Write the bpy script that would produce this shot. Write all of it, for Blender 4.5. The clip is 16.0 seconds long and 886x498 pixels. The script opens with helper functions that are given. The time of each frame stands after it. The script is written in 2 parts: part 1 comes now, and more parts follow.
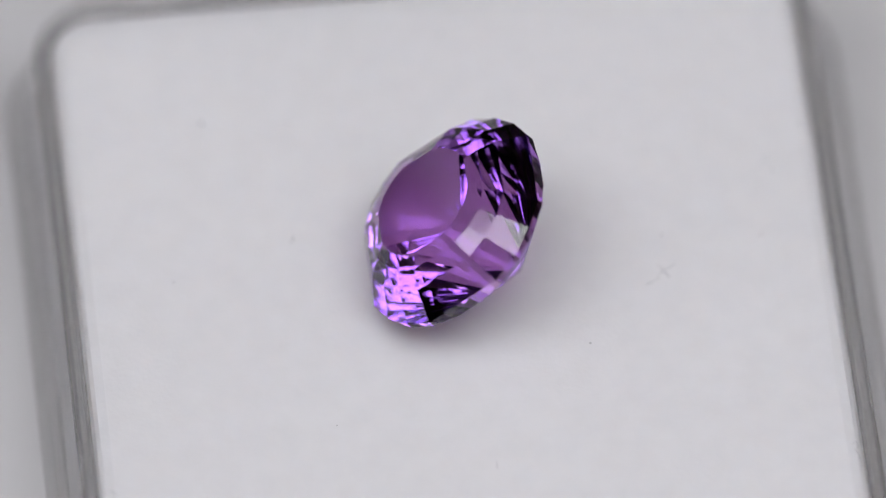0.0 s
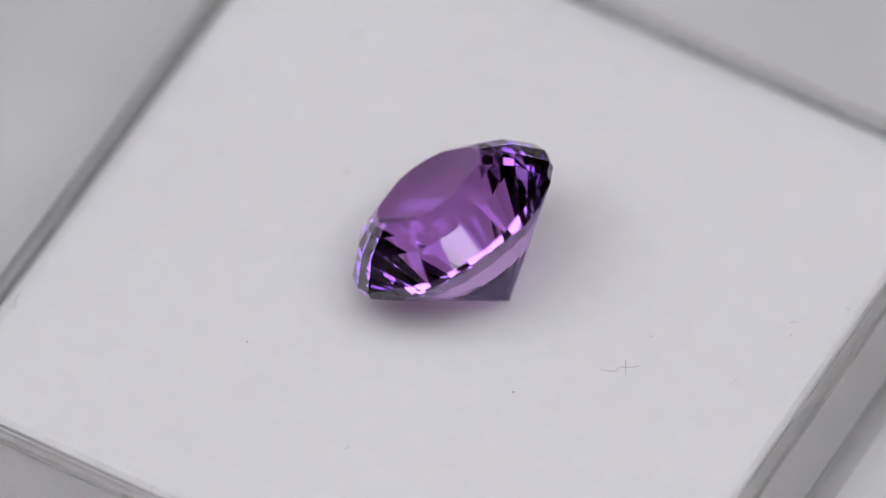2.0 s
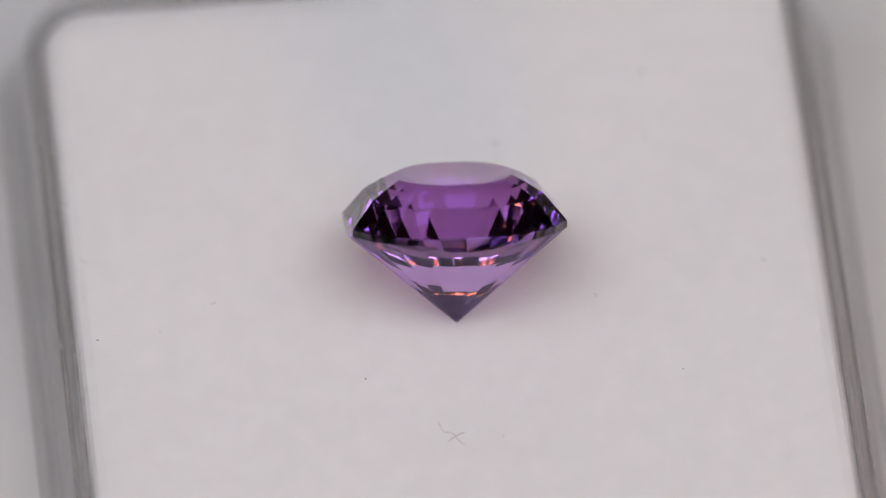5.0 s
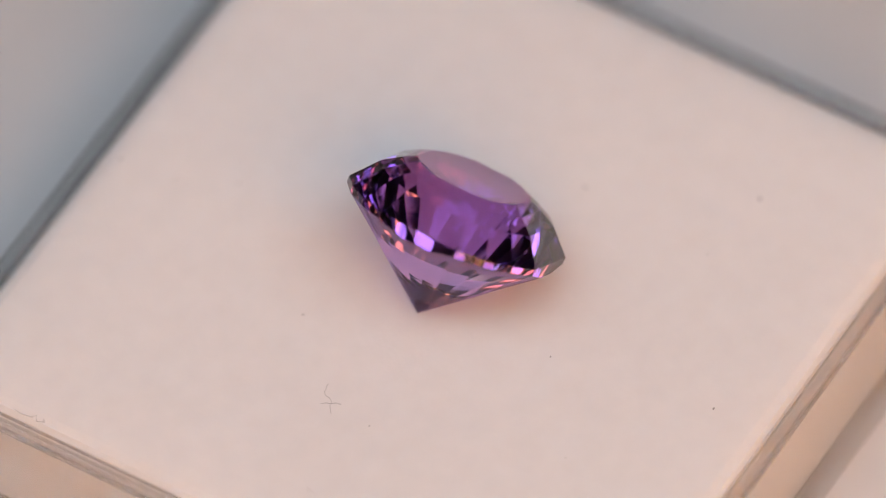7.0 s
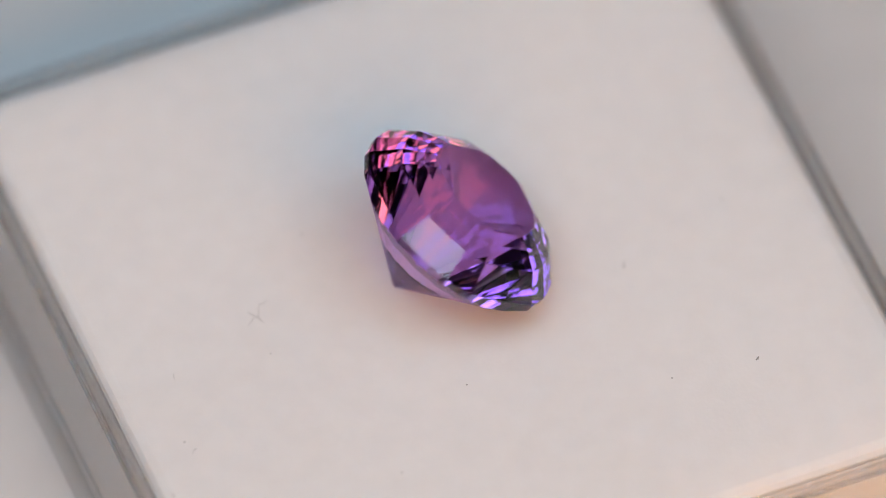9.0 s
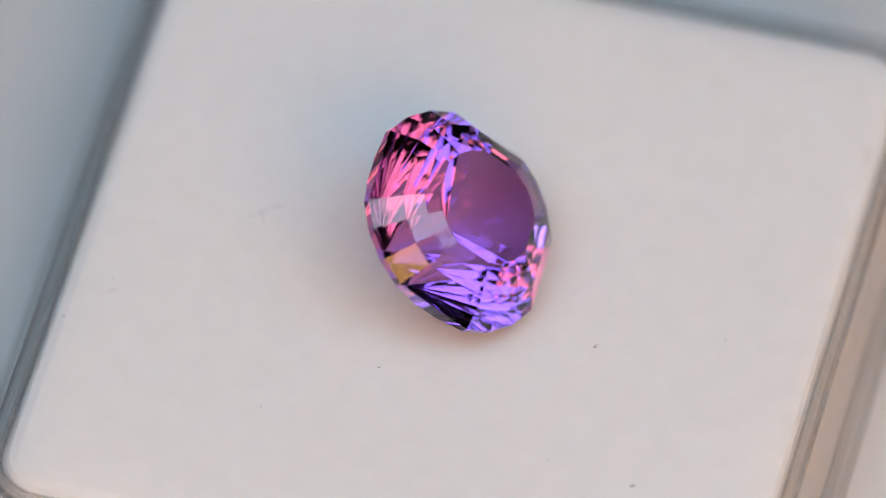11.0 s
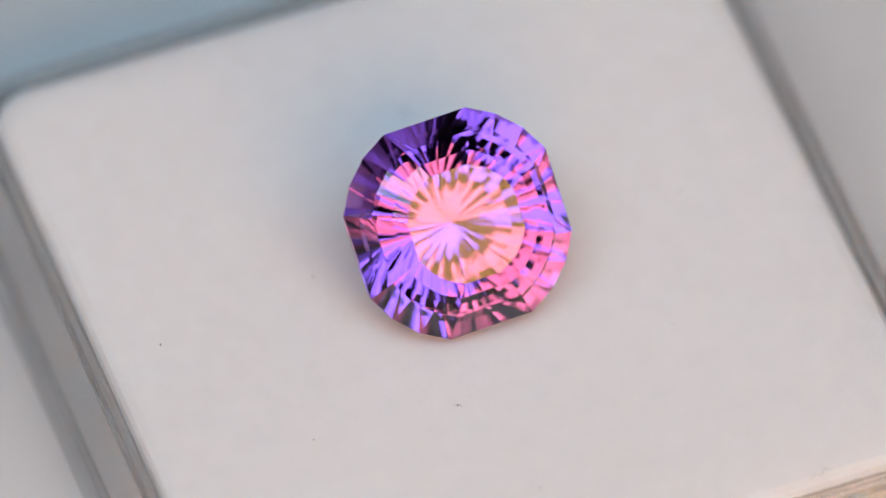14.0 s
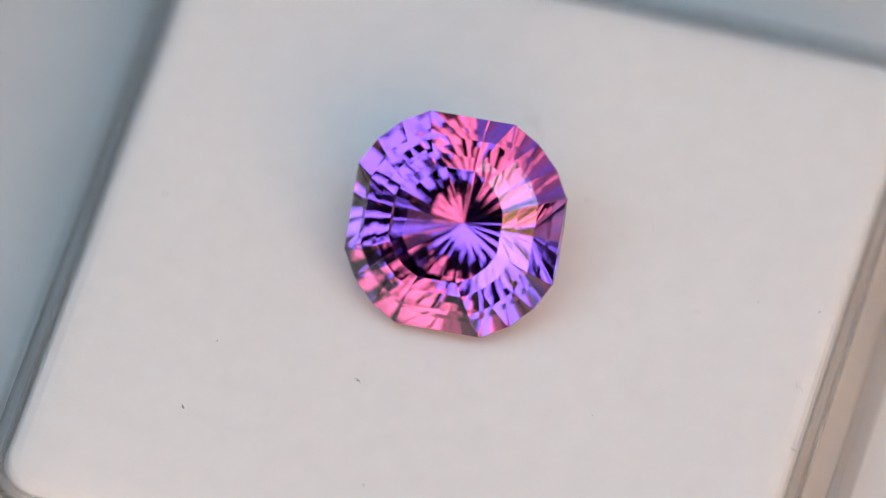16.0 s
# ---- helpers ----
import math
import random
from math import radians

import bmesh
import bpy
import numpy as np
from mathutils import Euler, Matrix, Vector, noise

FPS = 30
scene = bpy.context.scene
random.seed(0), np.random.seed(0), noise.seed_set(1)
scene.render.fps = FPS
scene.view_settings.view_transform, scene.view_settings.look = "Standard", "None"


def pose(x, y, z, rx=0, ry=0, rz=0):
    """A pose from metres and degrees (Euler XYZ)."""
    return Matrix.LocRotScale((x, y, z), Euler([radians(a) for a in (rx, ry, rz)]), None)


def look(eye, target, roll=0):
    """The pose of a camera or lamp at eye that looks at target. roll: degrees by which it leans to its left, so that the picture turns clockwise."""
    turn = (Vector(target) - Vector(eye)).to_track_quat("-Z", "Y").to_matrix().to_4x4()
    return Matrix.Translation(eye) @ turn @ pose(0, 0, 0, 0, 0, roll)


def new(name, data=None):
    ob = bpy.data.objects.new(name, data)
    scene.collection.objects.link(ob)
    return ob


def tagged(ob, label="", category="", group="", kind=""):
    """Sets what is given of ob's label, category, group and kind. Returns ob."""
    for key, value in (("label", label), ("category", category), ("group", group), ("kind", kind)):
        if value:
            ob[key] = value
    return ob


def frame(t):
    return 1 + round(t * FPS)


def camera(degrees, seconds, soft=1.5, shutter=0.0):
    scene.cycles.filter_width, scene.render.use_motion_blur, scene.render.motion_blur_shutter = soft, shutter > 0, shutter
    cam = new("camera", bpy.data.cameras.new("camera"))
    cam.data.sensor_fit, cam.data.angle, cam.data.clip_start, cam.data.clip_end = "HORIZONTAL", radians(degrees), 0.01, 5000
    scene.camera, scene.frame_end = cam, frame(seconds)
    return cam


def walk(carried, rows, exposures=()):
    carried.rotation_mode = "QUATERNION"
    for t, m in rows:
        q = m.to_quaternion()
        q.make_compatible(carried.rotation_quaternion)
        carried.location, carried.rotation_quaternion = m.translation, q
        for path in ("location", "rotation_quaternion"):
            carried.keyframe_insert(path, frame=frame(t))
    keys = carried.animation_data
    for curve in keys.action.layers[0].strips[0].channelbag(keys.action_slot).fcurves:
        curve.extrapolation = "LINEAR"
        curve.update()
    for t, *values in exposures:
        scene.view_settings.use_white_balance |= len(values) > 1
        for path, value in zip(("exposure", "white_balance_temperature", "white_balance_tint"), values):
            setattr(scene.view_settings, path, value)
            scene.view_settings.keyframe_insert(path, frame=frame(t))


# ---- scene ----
# ---------------------------------------------------------------- camera
MM = 0.001
PAD_Z = 20.0 * MM            # top of the white pad above the tabletop
ELEV = radians(52.06)
DIST = 0.500
AIM = Vector((-0.488 * MM, 0.884 * MM * math.sin(ELEV), PAD_Z + 0.884 * MM * math.cos(ELEV)))
EYE = AIM + Vector((0, -DIST * math.cos(ELEV), DIST * math.sin(ELEV)))

cam = camera(3.905, 16.0, soft=1.0)
cam.data.dof.use_dof = True
cam.data.dof.focus_distance = DIST - 0.0035
cam.data.dof.aperture_fstop = 20.0
walk(cam, [(0.0, look(EYE, AIM)), (16.0, look(EYE, AIM))],
     exposures=[(0.0, 0.30, 8320, 20), (4.2, 0.30, 8320, 20), (6.3, -0.37, 7750, 17), (7.0, -0.33, 7280, 12), (7.5, -0.32, 6980, 8), (8.0, -0.30, 6750, 4), (9.0, -0.28, 6480, 1), (11.3, -0.27, 6180, -1), (16.0, -0.27, 6180, -1)])


def turned(t):
    """Degrees by which the turntable has gone round at t seconds, clockwise from above."""
    return 18.458 * t + 0.0099 * (t - 8) ** 2 - 0.00367 * (t - 8) ** 3


# ---------------------------------------------------------------- world
world = bpy.data.worlds.new("dim_room")
scene.world = world
world.use_nodes = True
world.node_tree.nodes["Background"].inputs[0].default_value = (0.75, 0.82, 1.0, 1)
world.node_tree.nodes["Background"].inputs[1].default_value = 0.02

COOL_COLOR, COOL_POWER = (0.73, 0.885, 1.10), 3.85
WARM_COLOR, WARM_POWER = (1.0, 0.465, 0.16), 4.9
LIGHT_W, LIGHT_D, LIGHT_Y, LIGHT_Z = 0.92, 0.318, -0.166, 0.57


# ---------------------------------------------------------------- materials
def material(name):
    m = bpy.data.materials.new(name)
    m.use_nodes = True
    nt = m.node_tree
    return m, nt, nt.nodes["Principled BSDF"]


def node(nt, kind, **values):
    n = nt.nodes.new(kind)
    for key, v in values.items():
        n.inputs[key.replace("_", " ")].default_value = v
    return n


def speckled(name, dark, light, scale, rough=0.6, bump=0.2, bump_scale=None, bump_dist=0.00005, detail=6.0):
    """A dull surface with fine grain and broader, faint unevenness."""
    m, nt, b = material(name)
    co = nt.nodes.new("ShaderNodeTexCoord")
    fine = node(nt, "ShaderNodeTexNoise", Scale=scale, Detail=detail)
    broad = node(nt, "ShaderNodeTexNoise", Scale=scale / 14, Detail=3.0)
    for n in (fine, broad):
        nt.links.new(co.outputs["Object"], n.inputs["Vector"])
    add = nt.nodes.new("ShaderNodeMath")
    add.operation = "ADD"
    nt.links.new(fine.outputs["Fac"], add.inputs[0])
    nt.links.new(broad.outputs["Fac"], add.inputs[1])
    half = nt.nodes.new("ShaderNodeMath")
    half.operation = "MULTIPLY"
    half.inputs[1].default_value = 0.5
    nt.links.new(add.outputs[0], half.inputs[0])
    ramp = nt.nodes.new("ShaderNodeValToRGB")
    ramp.color_ramp.elements[0].position, ramp.color_ramp.elements[1].position = 0.35, 0.62
    ramp.color_ramp.elements[0].color, ramp.color_ramp.elements[1].color = (*dark, 1), (*light, 1)
    nt.links.new(half.outputs[0], ramp.inputs[0])
    nt.links.new(ramp.outputs[0], b.inputs["Base Color"])
    b.inputs["Roughness"].default_value = rough
    relief = node(nt, "ShaderNodeTexNoise", Scale=bump_scale or scale, Detail=4.0)
    nt.links.new(co.outputs["Object"], relief.inputs["Vector"])
    bp = node(nt, "ShaderNodeBump", Strength=bump, Distance=bump_dist)
    nt.links.new(relief.outputs["Fac"], bp.inputs["Height"])
    nt.links.new(bp.outputs[0], b.inputs["Normal"])
    return m


def clear_plastic(name, tint, body):
    """Moulded clear plastic; body is the share of light that its waves and smears bend."""
    m, nt, b = material(name)
    b.inputs["Base Color"].default_value = (*tint, 1)
    b.inputs["Transmission Weight"].default_value = 1.0
    b.inputs["IOR"].default_value = 1.49
    co = nt.nodes.new("ShaderNodeTexCoord")
    smear = node(nt, "ShaderNodeTexNoise", Scale=300.0, Detail=3.0)
    nt.links.new(co.outputs["Object"], smear.inputs["Vector"])
    rng = node(nt, "ShaderNodeMapRange", To_Min=0.04, To_Max=0.16)
    nt.links.new(smear.outputs["Fac"], rng.inputs["Value"])
    nt.links.new(rng.outputs[0], b.inputs["Roughness"])
    wave = node(nt, "ShaderNodeTexNoise", Scale=120.0, Detail=2.0)
    nt.links.new(co.outputs["Object"], wave.inputs["Vector"])
    bp = node(nt, "ShaderNodeBump", Strength=0.15, Distance=0.0002)
    nt.links.new(wave.outputs["Fac"], bp.inputs["Height"])
    nt.links.new(bp.outputs[0], b.inputs["Normal"])
    through_it = nt.nodes.new("ShaderNodeBsdfTransparent")
    through_it.inputs[0].default_value = (0.98, 0.98, 0.98, 1)
    mix = nt.nodes.new("ShaderNodeMixShader")
    mix.inputs[0].default_value = body
    nt.links.new(through_it.outputs[0], mix.inputs[1])
    nt.links.new(b.outputs[0], mix.inputs[2])
    nt.links.new(mix.outputs[0], nt.nodes["Material Output"].inputs["Surface"])
    return m


def gem_crystal(name, tint):
    m, nt, b = material(name)
    b.inputs["Base Color"].default_value = (*tint, 1)
    b.inputs["Roughness"].default_value = 0.0
    b.inputs["Transmission Weight"].default_value = 1.0
    b.inputs["IOR"].default_value = 1.75
    return m


def pavilion_crystal(name, tint):
    """The back facets: light that is thrown back inside the stone takes on its colour at every bounce, light that passes straight out hardly any."""
    m, nt, b = material(name)
    gloss = node(nt, "ShaderNodeBsdfGlossy", Roughness=0.0)
    gloss.inputs["Color"].default_value = (*tint, 1)
    clear = node(nt, "ShaderNodeBsdfRefraction", Roughness=0.0, IOR=1.75)
    clear.inputs["Color"].default_value = (0.78, 0.67, 0.77, 1)
    fres = node(nt, "ShaderNodeFresnel", IOR=1.75)
    mix = nt.nodes.new("ShaderNodeMixShader")
    nt.links.new(fres.outputs[0], mix.inputs[0])
    nt.links.new(clear.outputs[0], mix.inputs[1])
    nt.links.new(gloss.outputs[0], mix.inputs[2])
    nt.links.new(mix.outputs[0], nt.nodes["Material Output"].inputs["Surface"])
    nt.nodes.remove(b)
    return m


def glowing(name, color, power, rise=None):
    m, nt, b = material(name)
    b.inputs["Base Color"].default_value = (0.8, 0.8, 0.8, 1)
    b.inputs["Emission Color"].default_value = (*color, 1)
    b.inputs["Emission Strength"].default_value = power
    if rise:
        # upward rise in the glow, added to strengthen the lamp's reflection in the stone
        co = nt.nodes.new("ShaderNodeTexCoord")
        xyz = nt.nodes.new("ShaderNodeSeparateXYZ")
        nt.links.new(co.outputs["Object"], xyz.inputs[0])
        rng = node(nt, "ShaderNodeMapRange", From_Min=rise[0], From_Max=rise[1], To_Min=0.55 * power, To_Max=1.55 * power)
        nt.links.new(xyz.outputs["Z"], rng.inputs["Value"])
        nt.links.new(rng.outputs[0], b.inputs["Emission Strength"])
    return m


PAD = speckled("white_foam", (0.77, 0.765, 0.77), (0.81, 0.805, 0.81), 900, rough=0.85, bump=0.25, bump_scale=5000, bump_dist=0.00003)
FOAM = PAD.node_tree.nodes["Principled BSDF"].inputs
FOAM["Specular IOR Level"].default_value = 0.2
FOAM["Subsurface Weight"].default_value = 0.7
FOAM["Subsurface Radius"].default_value = (1.0, 0.95, 0.9)
FOAM["Subsurface Scale"].default_value = 0.004
CLEAR = clear_plastic("clear_acrylic", (0.96, 0.965, 0.975), 0.2)
# darker copy of the tray's plastic, standing in for the rim's shade
DARK_RIM = clear_plastic("shaded_acrylic_edge", (0.86, 0.855, 0.85), 0.5)
CRYSTAL = gem_crystal("purple_crystal", (0.79, 0.35, 0.97))
CRYSTAL_BACK = pavilion_crystal("purple_crystal_back", (0.62, 0.54, 0.84))
DISC = speckled("white_turntable_plastic", (0.59, 0.585, 0.585), (0.65, 0.645, 0.645), 160, rough=0.5)
TABLE = speckled("grey_laminate", (0.20, 0.195, 0.185), (0.26, 0.25, 0.24), 60, rough=0.55)
# for the unseen walls: pale and warm, to lift the stone's dark facets
PLASTER = speckled("cream_plaster", (0.50, 0.46, 0.43), (0.56, 0.52, 0.49), 8, rough=0.9)
BLACK = speckled("black_metal", (0.015, 0.015, 0.016), (0.03, 0.03, 0.03), 90, rough=0.45)
FIBRE = speckled("grey_lint", (0.24, 0.24, 0.25), (0.38, 0.38, 0.38), 2000, rough=0.9)
COOL = glowing("cool_diffuser", COOL_COLOR, COOL_POWER)
WARM = glowing("warm_diffuser", WARM_COLOR, WARM_POWER, (0.05, 0.32))


# ---------------------------------------------------------------- mesh helpers
def mesh_from(name, bm, mat):
    bmesh.ops.recalc_face_normals(bm, faces=bm.faces)
    me = bpy.data.meshes.new(name)
    bm.to_mesh(me)
    bm.free()
    me.materials.append(mat)
    return me


def thing(name, bm, mat, label, category, group="", kind=""):
    return tagged(new(name, mesh_from(name, bm, mat)), label, category, group, kind)


def part(name, bm, mat, parent, label=""):
    ob = new(name, mesh_from(name, bm, mat))
    ob.parent = parent
    return tagged(ob, label)


def rounded_square(hx, hy, r, n=8, cx=0.0, cy=0.0):
    pts = []
    for k, (sx, sy) in enumerate(((1, 1), (-1, 1), (-1, -1), (1, -1))):
        for i in range(n + 1):
            a = math.pi / 2 * (k + i / n)
            pts.append((cx + sx * (hx - r) + r * math.cos(a), cy + sy * (hy - r) + r * math.sin(a)))
    return pts


def ring(bm, pts, z):
    return [bm.verts.new((x, y, z)) for x, y in pts]


def bridge(bm, a, b):
    n = len(a)
    for i in range(n):
        bm.faces.new((a[i], a[(i + 1) % n], b[(i + 1) % n], b[i]))


def box(bm, cx, cy, cz, sx, sy, sz, bevel=0.0):
    made = bmesh.ops.create_cube(bm, size=1, matrix=Matrix.Translation((cx, cy, cz)) @ Matrix.Diagonal((sx, sy, sz, 1)))
    if bevel:
        edges = list({e for v in made["verts"] for e in v.link_edges})
        bmesh.ops.bevel(bm, geom=edges, offset=bevel, segments=2, affect="EDGES")


# ---------------------------------------------------------------- the room
# an unseen shell added around the set; its surfaces bounce ambient light
def build_room():
    bm = bmesh.new()
    box(bm, 0, 0, -0.05, 2.4, 1.6, 0.10, 0.004)
    table = thing("table", bm, TABLE, "grey laminate table under the turntable", "table", kind="structure")
    for x, y in ((-1.1, -0.7), (1.1, -0.7), (-1.1, 0.7), (1.1, 0.7)):
        bm = bmesh.new()
        box(bm, x, y, -0.425, 0.06, 0.06, 0.65, 0.004)
        part("leg", bm, BLACK, table)
    bm = bmesh.new()
    box(bm, 0, 0, -0.80, 5.0, 5.0, 0.10)
    thing("floor", bm, PLASTER, "unseen pale cement floor, added to close the room", "floor", kind="structure")
    for name, x, y, sx, sy in (("wall_north", 0, 2.45, 4.8, 0.1), ("wall_south", 0, -2.45, 4.8, 0.1),
                               ("wall_east", 2.45, 0, 0.1, 5.0), ("wall_west", -2.45, 0, 0.1, 5.0)):
        bm = bmesh.new()
        box(bm, x, y, 0.675, sx, sy, 2.85)
        thing(name, bm, PLASTER, "unseen cream plaster wall, added to close the room and bounce light", "wall", kind="structure")
    bm = bmesh.new()
    box(bm, 0, 0, 2.15, 5.0, 5.0, 0.10)
    thing("ceiling", bm, PLASTER, "unseen cream plaster ceiling, added to close the room and bounce light", "ceiling", kind="structure")


def build_bar_light():
    """A long light panel carried over the table by two poles."""
    lamp = tagged(new("bar_light"), "cool white bar light on two black poles over the tabletop", "studio light")
    i = rounded_square(LIGHT_W / 2, LIGHT_D / 2, 0.01, 4, 0.0, LIGHT_Y)
    o = rounded_square(LIGHT_W / 2 + 0.012, LIGHT_D / 2 + 0.012, 0.016, 4, 0.0, LIGHT_Y)
    bm = bmesh.new()
    r = [ring(bm, o, LIGHT_Z + 0.03), ring(bm, o, LIGHT_Z), ring(bm, i, LIGHT_Z), ring(bm, i, LIGHT_Z + 0.012)]
    for p, q in zip(r, r[1:]):
        bridge(bm, p, q)
    bm.faces.new(r[0]), bm.faces.new(r[-1])
    panel = part("housing", bm, BLACK, lamp, "black metal housing")
    bm = bmesh.new()
    e, f = ring(bm, i, LIGHT_Z + 0.004), ring(bm, i, LIGHT_Z + 0.009)
    bridge(bm, e, f)
    bm.faces.new(e), bm.faces.new(f)
    part("diffuser", bm, COOL, panel, "glowing cool white diffuser")
    for sx in (-1, 1):
        x = sx * (LIGHT_W / 2 + 0.024)
        bm = bmesh.new()
        bmesh.ops.create_cone(bm, cap_ends=True, segments=20, radius1=0.012, radius2=0.012, depth=LIGHT_Z + 0.03, matrix=Matrix.Translation((x, LIGHT_Y, (LIGHT_Z + 0.03) / 2)))
        pole = part("pole", bm, BLACK, lamp)
        bm = bmesh.new()
        bmesh.ops.create_cone(bm, cap_ends=True, segments=40, radius1=0.08, radius2=0.075, depth=0.012, matrix=Matrix.Translation((x, LIGHT_Y, 0.006)))
        part("foot", bm, BLACK, pole)
    return lamp


LAMP_AT, LAMP_ROLL = (0.102, -0.307), 3


def build_warm_lamp(w, h, z):
    """A panel lamp on a stand: at rest its face looks along -y."""
    lamp = tagged(new("panel_lamp"), "warm orange panel lamp on a black stand beside the turntable", "lamp")
    tilt = pose(0, 0, z, 90 - 27, 0, 0) @ pose(0, 0, 0, 0, 0, LAMP_ROLL)
    bm = bmesh.new()
    o = rounded_square(w / 2 + 0.006, h / 2 + 0.006, 0.126, 14, 0.0, 0.0175)
    i = rounded_square(w / 2, h / 2, 0.120, 14, 0.0, 0.0175)
    a, b, c, d = ring(bm, o, 0), ring(bm, i, 0), ring(bm, o, 0.022), ring(bm, i, 0.008)
    bridge(bm, a, b), bridge(bm, a, c), bridge(bm, b, d)
    bm.faces.new(c), bm.faces.new(d)
    bmesh.ops.transform(bm, matrix=tilt, verts=bm.verts)
    head = part("head", bm, BLACK, lamp, "black metal lamp head")
    bm = bmesh.new()
    e, f = ring(bm, i, 0.002), ring(bm, i, 0.006)
    bridge(bm, e, f)
    bm.faces.new(e), bm.faces.new(f)
    bmesh.ops.transform(bm, matrix=tilt, verts=bm.verts)
    part("diffuser", bm, WARM, head, "glowing warm diffuser")
    bm = bmesh.new()
    bmesh.ops.create_cone(bm, cap_ends=True, segments=20, radius1=0.006, radius2=0.006, depth=z - 0.01, matrix=Matrix.Translation((0, 0.018, z / 2)))
    part("pole", bm, BLACK, lamp)
    bm = bmesh.new()
    bmesh.ops.create_cone(bm, cap_ends=True, segments=40, radius1=0.055, radius2=0.050, depth=0.012, matrix=Matrix.Translation((0, 0.018, 0.006)))
    part("foot", bm, BLACK, lamp)
    return lamp


# ---------------------------------------------------------------- turntable, box and pad
BOX_TURN = radians(8.48)
PAD_W, PAD_E, PAD_S, PAD_N = -14.45, 14.45, -14.70, 14.10


BOX_H = 4.6 * MM


def build_turntable():
    """A low disc on a short foot; its slightly domed top is added to darken the far side."""
    top = PAD_Z - BOX_H
    ob = tagged(new("turntable"), "white plastic turntable, its slight dome added to darken the far side", "turntable")
    n, dome = 96, 0.26
    bm = bmesh.new()
    prof = [(math.sqrt(dome * dome - r * r) - dome, r) for r in [0.060 * math.sin(math.pi / 2 * i / 12) for i in range(12, 0, -1)]]
    prof = [(prof[0][0] - 0.0035, 0.0585), (prof[0][0] - 0.0012, 0.0603)] + prof
    rings = [ring(bm, [(r * math.cos(2 * math.pi * i / n), r * math.sin(2 * math.pi * i / n)) for i in range(n)], top + z) for z, r in prof]
    for p, q in zip(rings, rings[1:]):
        bridge(bm, p, q)
    c = bm.verts.new((0, 0, top))
    for i in range(n):
        bm.faces.new((rings[-1][i], rings[-1][(i + 1) % n], c))
    bm.faces.new(rings[0])
    disc = part("disc", bm, DISC, ob, "white domed disc")
    for f in disc.data.polygons:
        f.use_smooth = len(f.vertices) < 5
    bm = bmesh.new()
    h = top + prof[0][0]
    bmesh.ops.create_cone(bm, cap_ends=True, segments=48, radius1=0.045, radius2=0.042, depth=h, matrix=Matrix.Translation((0, 0, h / 2)))
    part("foot", bm, BLACK, ob, "black base")
    return ob


def build_gem_box():
    """Square box of clear plastic whose white pad fills it to the rim."""
    holder = tagged(new("gem_box"), "clear plastic gem box with white foam pad, lid off", "gem box")
    cx, cy = (PAD_W + PAD_E) / 2 * MM, (PAD_S + PAD_N) / 2 * MM
    hx, hy = (PAD_E - PAD_W) / 2 * MM, (PAD_N - PAD_S) / 2 * MM
    turn = Matrix.Rotation(BOX_TURN, 4, "Z")
    bm = bmesh.new()

    def sq(out, z):
        return ring(bm, rounded_square(hx + out * MM, hy + out * MM, (1.75 + out) * MM, 8, cx, cy), z * MM)

    def shell(profile):
        loops = [sq(out, z) for out, z in profile]
        for p, q in zip(loops, loops[1:]):
            bridge(bm, p, q)
        bm.faces.new(loops[0]), bm.faces.new(loops[-1])
        bmesh.ops.transform(bm, matrix=turn, verts=bm.verts)
    # the tray: foot that carries the lid, sloping wall, inside wall and floor
    shell(((1.72, -4.58), (1.95, -4.40), (2.00, -4.02), (1.92, -3.88), (1.76, -3.80), (0.84, -0.56), (0.78, -0.45), (0.14, -0.45), (0.18, -0.60), (1.16, -4.00), (0.98, -4.10)))
    tray = part("tray", bm, CLEAR, holder, "clear acrylic tray with rounded corners")
    # its thick grooved rim: the same plastic, with shade put into a darker tint
    bm = bmesh.new()
    lip = ((0.78, -0.446), (0.78, -0.26), (0.73, -0.06), (0.62, 0.05), (0.54, 0.04), (0.48, -0.14), (0.42, -0.14), (0.36, 0.05), (0.27, 0.05), (0.19, -0.06), (0.14, -0.26), (0.14, -0.446))
    loops = [sq(out, z) for out, z in lip]
    for p, q in zip(loops, loops[1:] + loops[:1]):
        bridge(bm, p, q)
    bmesh.ops.transform(bm, matrix=turn, verts=bm.verts)
    rim = part("rim", bm, DARK_RIM, tray, "grooved rim of clear plastic, tinted darker for its shade")
    for ob in (tray, rim):
        for f in ob.data.polygons:
            f.use_smooth = True
    # the pad: soft edge, sides that flare to the floor of the tray
    bm = bmesh.new()
    shell(((0.88, -4.08), (1.06, -3.95), (0.06, -0.50), (0.02, -0.26), (-0.14, -0.08), (-0.5, 0.0)))
    part("pad", bm, PAD, holder, "white foam pad")
    return holder


# ---------------------------------------------------------------- the gemstone
GEM_R, GEM_DEEP, GIRDLE = 4.45, 4.00, 0.36
STRIPS, HOLLOW = 12, 0.006
# the pavilion's three tiers from the culet out: how far each reaches, and its slope
TIERS = ((0.50, 41.3), (0.61, 43.4), (1.0, 41.2))
GEM_AZ, GEM_TILT, GEM_SPIN = radians(184.36), radians(40.04), 5.66
GEM_AT = Vector((-0.065, -0.047, 3.105)) * MM


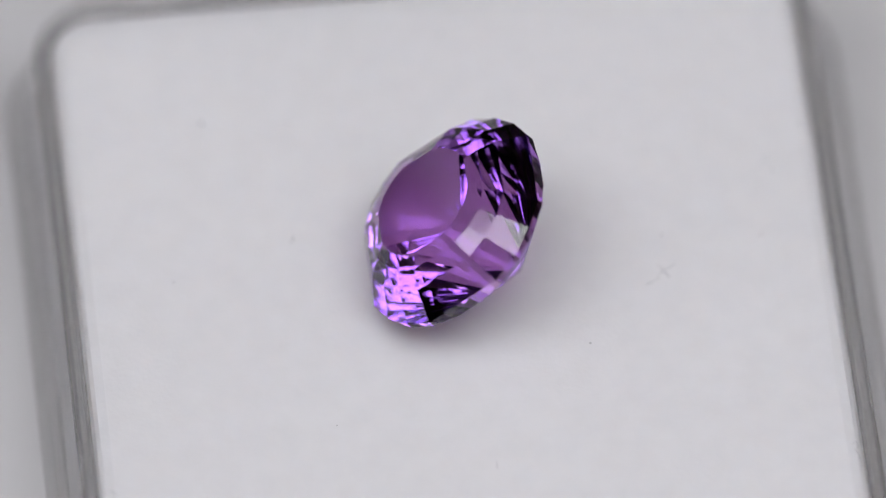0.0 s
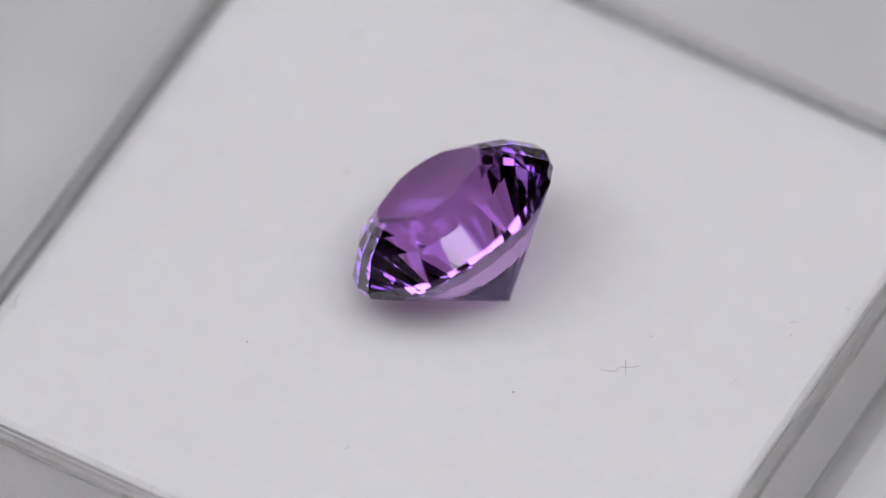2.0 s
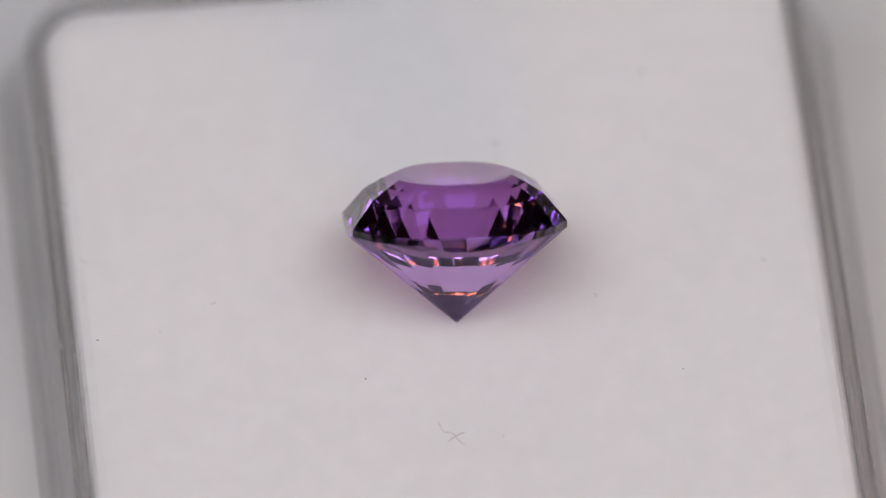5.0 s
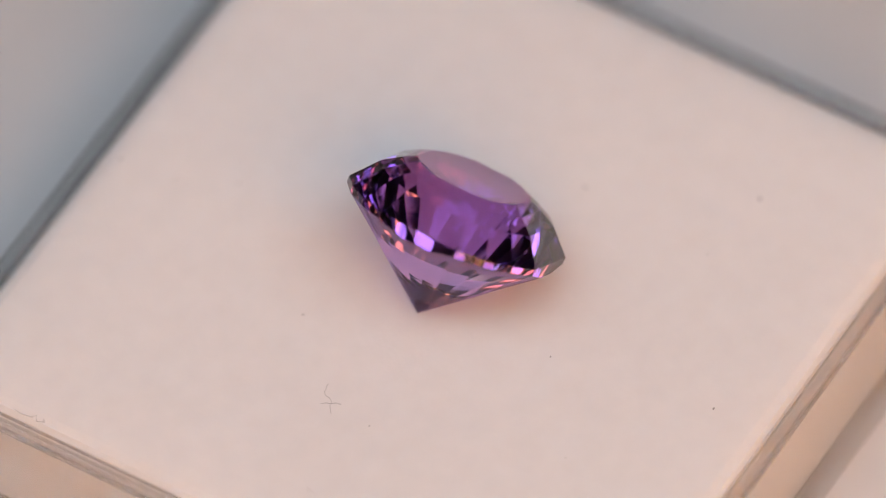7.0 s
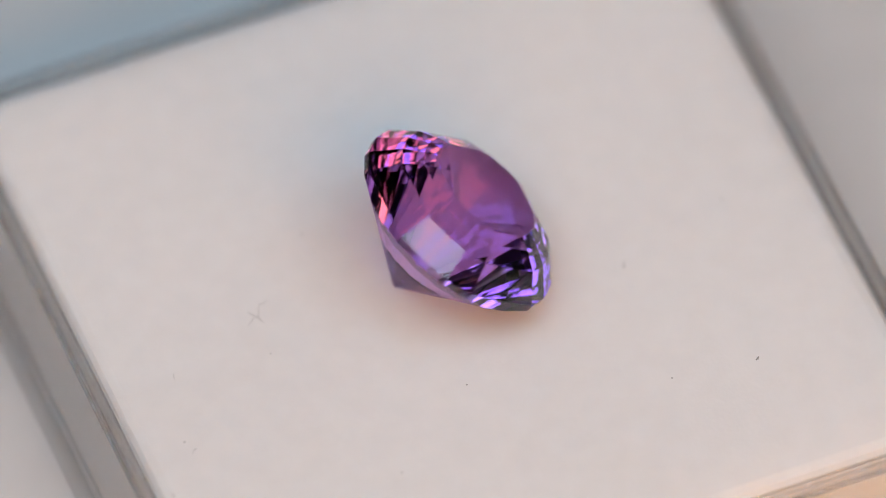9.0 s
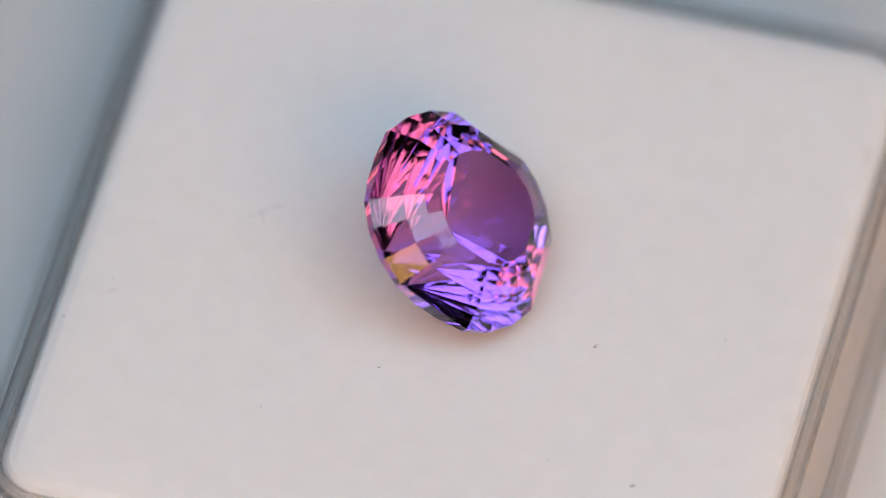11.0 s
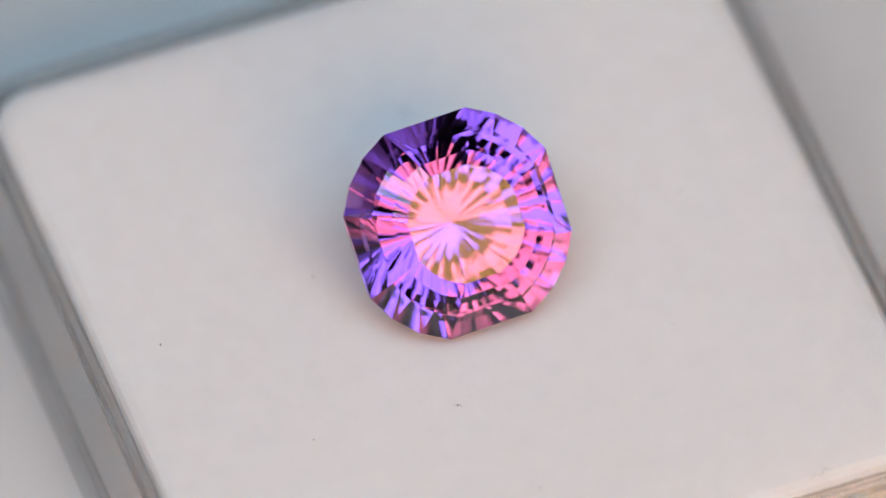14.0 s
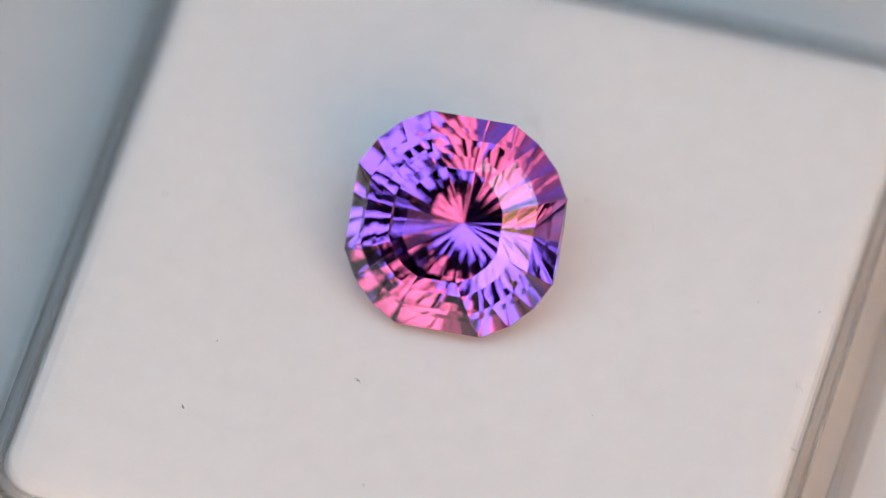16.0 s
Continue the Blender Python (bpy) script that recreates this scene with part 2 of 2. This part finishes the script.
def gem_pose():
    n = Vector((math.sin(GEM_TILT) * math.cos(GEM_AZ), math.sin(GEM_TILT) * math.sin(GEM_AZ), math.cos(GEM_TILT)))
    u = Vector((-math.sin(GEM_AZ), math.cos(GEM_AZ), 0))
    v = n.cross(u)
    m = Matrix((u, v, n)).transposed().to_4x4()
    return Matrix.Translation(GEM_AT) @ m


def build_gemstone():
    """Cushion-octagon cut: four long sides, three short facets at each corner, a stepped crown and a star-cut pavilion."""
    gem = tagged(new("gemstone"), "faceted purple gemstone in cushion cut, lying tilted on its pavilion", "gemstone")
    corner = [a + 90 * k for k in range(4) for a in (22.0, 37.3, 52.7, 68.0)]

    def outline(scale, z, spread=0.0):
        out = []
        for j, a in enumerate(corner):
            mid = 45 + 90 * (j // 4)
            a = radians(mid + (a - mid) * (1 + spread) + GEM_SPIN)
            out.append((GEM_R * scale * math.cos(a) * MM, GEM_R * scale * math.sin(a) * MM, z * MM))
        return out
    g = GIRDLE / 2
    tiers = ((1.0, g, 0.0), (0.80, g + 1.00, 0.02), (0.640, g + 1.425, 0.05), (0.515, g + 1.675, 0.12))
    rings = [outline(s, z, sp) for s, z, sp in tiers]
    n = len(corner)
    # crown
    bm = bmesh.new()
    vs = [[bm.verts.new(p) for p in r] for r in rings]
    for a, b in zip(vs, vs[1:]):
        bridge(bm, a, b)
    crown = part("crown", bm, CRYSTAL, gem)
    bm = bmesh.new()
    bm.faces.new([bm.verts.new(p) for p in rings[-1]])
    table = part("table_facet", bm, CRYSTAL, gem)
    # pavilion: twenty-four mains of one slope, each ground slightly hollow, in three tiers that differ by a degree or two
    lid = []
    for j in range(n):
        p, q = Vector(rings[0][j]), Vector(rings[0][(j + 1) % n])
        for f in ((0, 1 / 3, 2 / 3) if j % 4 == 3 else (0,)):
            lid.append(p.lerp(q, f))
    m = len(lid)
    culet = Vector((0, 0, -GEM_DEEP * MM))
    reach, rise, levels = 0.0, 0.0, []
    for f, angle in TIERS:
        rise += (f - reach) * math.tan(radians(angle))
        reach = f
        levels.append((f, rise))
    loops, brim = [[] for _ in TIERS], []
    for j in range(m):
        p, q = lid[j], lid[(j + 1) % m]
        p_flat, q_flat = Vector((p.x, p.y, 0)), Vector((q.x, q.y, 0))
        way = (p_flat.normalized() + q_flat.normalized()).normalized()
        out = Vector((way.x * rise, way.y * rise, -1)).normalized()
        for k in range(STRIPS):
            t = k / STRIPS
            flat = p_flat.lerp(q_flat, t)
            hollow = out * (4 * t * (1 - t) * HOLLOW * (q - p).length)
            for loop, (f, up) in zip(loops, levels):
                loop.append(culet + flat * f + Vector((0, 0, up * flat.dot(way))) - hollow * f)
            brim.append(p.lerp(q, t))
    bm = bmesh.new()
    C = bm.verts.new(culet)
    made = [[bm.verts.new(p) for p in loop] for loop in loops]
    I = made[0]
    for j in range(len(I)):
        k = (j + 1) % len(I)
        bm.faces.new((C, I[j], I[k]))
    for a, b in zip(made, made[1:]):
        bridge(bm, a, b)
    pav = part("pavilion", bm, CRYSTAL_BACK, gem)
    bm = bmesh.new()
    bridge(bm, [bm.verts.new(p) for p in brim], [bm.verts.new(p) for p in loops[-1]])
    girdle = part("girdle", bm, CRYSTAL, gem)
    # all shells face outwards
    for ob in (crown, table, girdle, pav):
        for f in ob.data.polygons:
            c = f.center
            if f.normal.dot(c - Vector((0, 0, -0.4 * MM))) < 0:
                f.flip()
    return gem


# ---------------------------------------------------------------- lint and specks on the pad
def strand(name, pts, radius, label, category="lint"):
    """A thin bent fibre through the given points, in millimetres on the pad."""
    bm = bmesh.new()
    last = None
    P = [Vector((x, y, z)) * MM for x, y, z in pts]
    for j, p in enumerate(P):
        d = (P[min(j + 1, len(P) - 1)] - P[max(j - 1, 0)]).normalized()
        s = d.cross(Vector((0, 0, 1))).normalized()
        w = s.cross(d)
        r = 0.75 * radius * MM * (0.6 if j in (0, len(P) - 1) else 1)
        loop = [bm.verts.new(p + r * (math.cos(a) * s + math.sin(a) * w)) for a in (0, 2.1, 4.2)]
        if last:
            bridge(bm, last, loop)
        else:
            bm.faces.new(loop)
        last = loop
    bm.faces.new(last)
    return thing(name, bm, FIBRE, label, category, "lint on the pad")


def speck(at, size, turn, seed):
    """A tiny crumb of dust: an uneven flattened grain."""
    rnd = random.Random(seed)
    bm = bmesh.new()
    bmesh.ops.create_icosphere(bm, subdivisions=1, radius=1)
    for v in bm.verts:
        v.co *= rnd.uniform(0.7, 1.2)
    m = Matrix.Translation((at[0] * MM, at[1] * MM, size[1] * 0.4 * MM)) @ Matrix.Rotation(radians(turn), 4, "Z") @ Matrix.Diagonal((size[0] * MM, size[1] * MM, size[1] * 0.7 * MM, 1))
    bmesh.ops.transform(bm, matrix=m, verts=bm.verts)
    return thing("dust_speck", bm, FIBRE, "tiny dark dust speck lying on the white pad", "dust", "dust on the pad")


def build_lint():
    """Fibres and crumbs on the pad, in millimetres from the turntable's axis."""
    z = (0.02, 0.10, 0.05, 0.12, 0.04, 0.08, 0.02, 0.02)
    fibres = (([(7.30, -0.32), (7.43, -0.30), (7.56, -0.22), (7.72, -0.17), (7.80, -0.06), (7.80, 0.12), (7.86, 0.29), (7.98, 0.36)], 0.013),
              ([(7.74, 0.67), (7.86, 0.50), (7.99, 0.34), (8.10, 0.21), (8.24, 0.05)], 0.017),
              ([(8.00, 0.36), (8.11, 0.41), (8.24, 0.55), (8.40, 0.73)], 0.013),
              ([(15.46, -7.69), (15.58, -7.52), (15.73, -7.81), (15.56, -7.96), (15.69, -8.09), (15.84, -8.5), (15.80, -8.86)], 0.016),
              ([(-12.67, -11.04), (-12.48, -11.25), (-12.48, -11.57), (-12.26, -11.70), (-12.27, -11.99)], 0.014),
              ([(1.97, -9.40), (2.02, -9.25), (1.93, -9.12)], 0.014),
              ([(0.05, -14.5), (0.2, -14.35), (0.15, -14.2), (0.32, -14.12)], 0.012),
              ([(11.62, 2.2), (11.72, 2.35), (11.68, 2.5)], 0.012),
              ([(11.6, 5.9), (11.75, 6.02), (11.85, 6.2)], 0.012),
              ([(-2.6, -15.5), (-2.66, -15.3), (-2.58, -15.1)], 0.02),
              ([(-6.45, 1.12), (-6.36, 1.2), (-6.30, 1.34), (-6.38, 1.40)], 0.018))
    out = [strand("lint_fibre", [(x, y, z[j % 8]) for j, (x, y) in enumerate(p)], r, "thin grey curled fibre lying on the white pad") for p, r in fibres]
    grains = (((-10.2, 6.85), (0.16, 0.05), 40), ((-6.35, 1.27), (0.06, 0.04), 100), ((-6.8, 6.98), (0.045, 0.035), 0), ((-1.1, 11.8), (0.075, 0.045), 20),
              ((5.32, -3.22), (0.045, 0.035), 10), ((3.91, -13.56), (0.06, 0.04), 60), ((7.84, 2.15), (0.04, 0.03), 0), ((12.0, 5.5), (0.05, 0.03), 80),
              ((13.0, 7.86), (0.07, 0.025), 20), ((0.9, 5.41), (0.05, 0.035), 0), ((-10.81, -0.98), (0.035, 0.03), 0), ((4.3, 8.9), (0.035, 0.03), 0),
              ((-4.2, -7.6), (0.035, 0.025), 30), ((3.4, -11.2), (0.03, 0.025), 30))
    out += [speck(p, sz, a, 7 + k) for k, (p, sz, a) in enumerate(grains)]
    return out


def build_gem_specks():
    """Dark specks on the stone, in its own space; the last stands in for a girdle chip."""
    out = []
    # grains placed as marks for inclusions and a chipped girdle corner
    for k, (at, size) in enumerate((((2.349, 0.64, 1.79), 0.05), ((-2.268, -0.651, 1.83), 0.03), ((2.354, 0.345, 1.80), 0.025), ((1.974, -3.796, 0.33), 0.06))):
        ob = speck((0, 0), (size, size * 0.7), 40 * k, 90 + k)
        tagged(ob, "tiny dark speck marking a flaw on the gemstone", "dust", "dust on the stone")
        out.append((ob, Vector(at) * MM))
    return out


build_room()
bar_light = build_bar_light()
panel_lamp = build_warm_lamp(0.36, 0.26, 0.186)
turntable = build_turntable()
gem_box = build_gem_box()
gemstone = build_gemstone()
lint = build_lint()
gem_specks = build_gem_specks()


# ---------------------------------------------------------------- what moves
def motions():
    times = [0.5 * i for i in range(33)]
    spin = [(t, pose(0, 0, 0, 0, 0, -turned(t))) for t in times]
    lift = Matrix.Translation((0, 0, PAD_Z))
    walk(turntable, spin)
    walk(gem_box, [(t, lift @ m) for t, m in spin])
    walk(gemstone, [(t, lift @ m @ gem_pose()) for t, m in spin])
    for ob in lint:
        walk(ob, [(t, lift @ m) for t, m in spin])
    for ob, at in gem_specks:
        walk(ob, [(t, lift @ m @ gem_pose() @ Matrix.Translation(at)) for t, m in spin])
    # the lamp starts far off and turned away, then is turned to the stone and slid in
    face = math.degrees(math.atan2(-LAMP_AT[0], LAMP_AT[1])) + 180
    far = (0.16, -0.72)
    steps = ((0.0, far, 150), (4.2, far, 150), (4.7, far, 80), (5.2, far, 10), (5.8, (0.10, -0.45), 0), (6.2, LAMP_AT, 0), (16.0, LAMP_AT, 0))
    walk(panel_lamp, [(t, pose(*at, 0, 0, 0, face - d)) for t, at, d in steps])


motions()
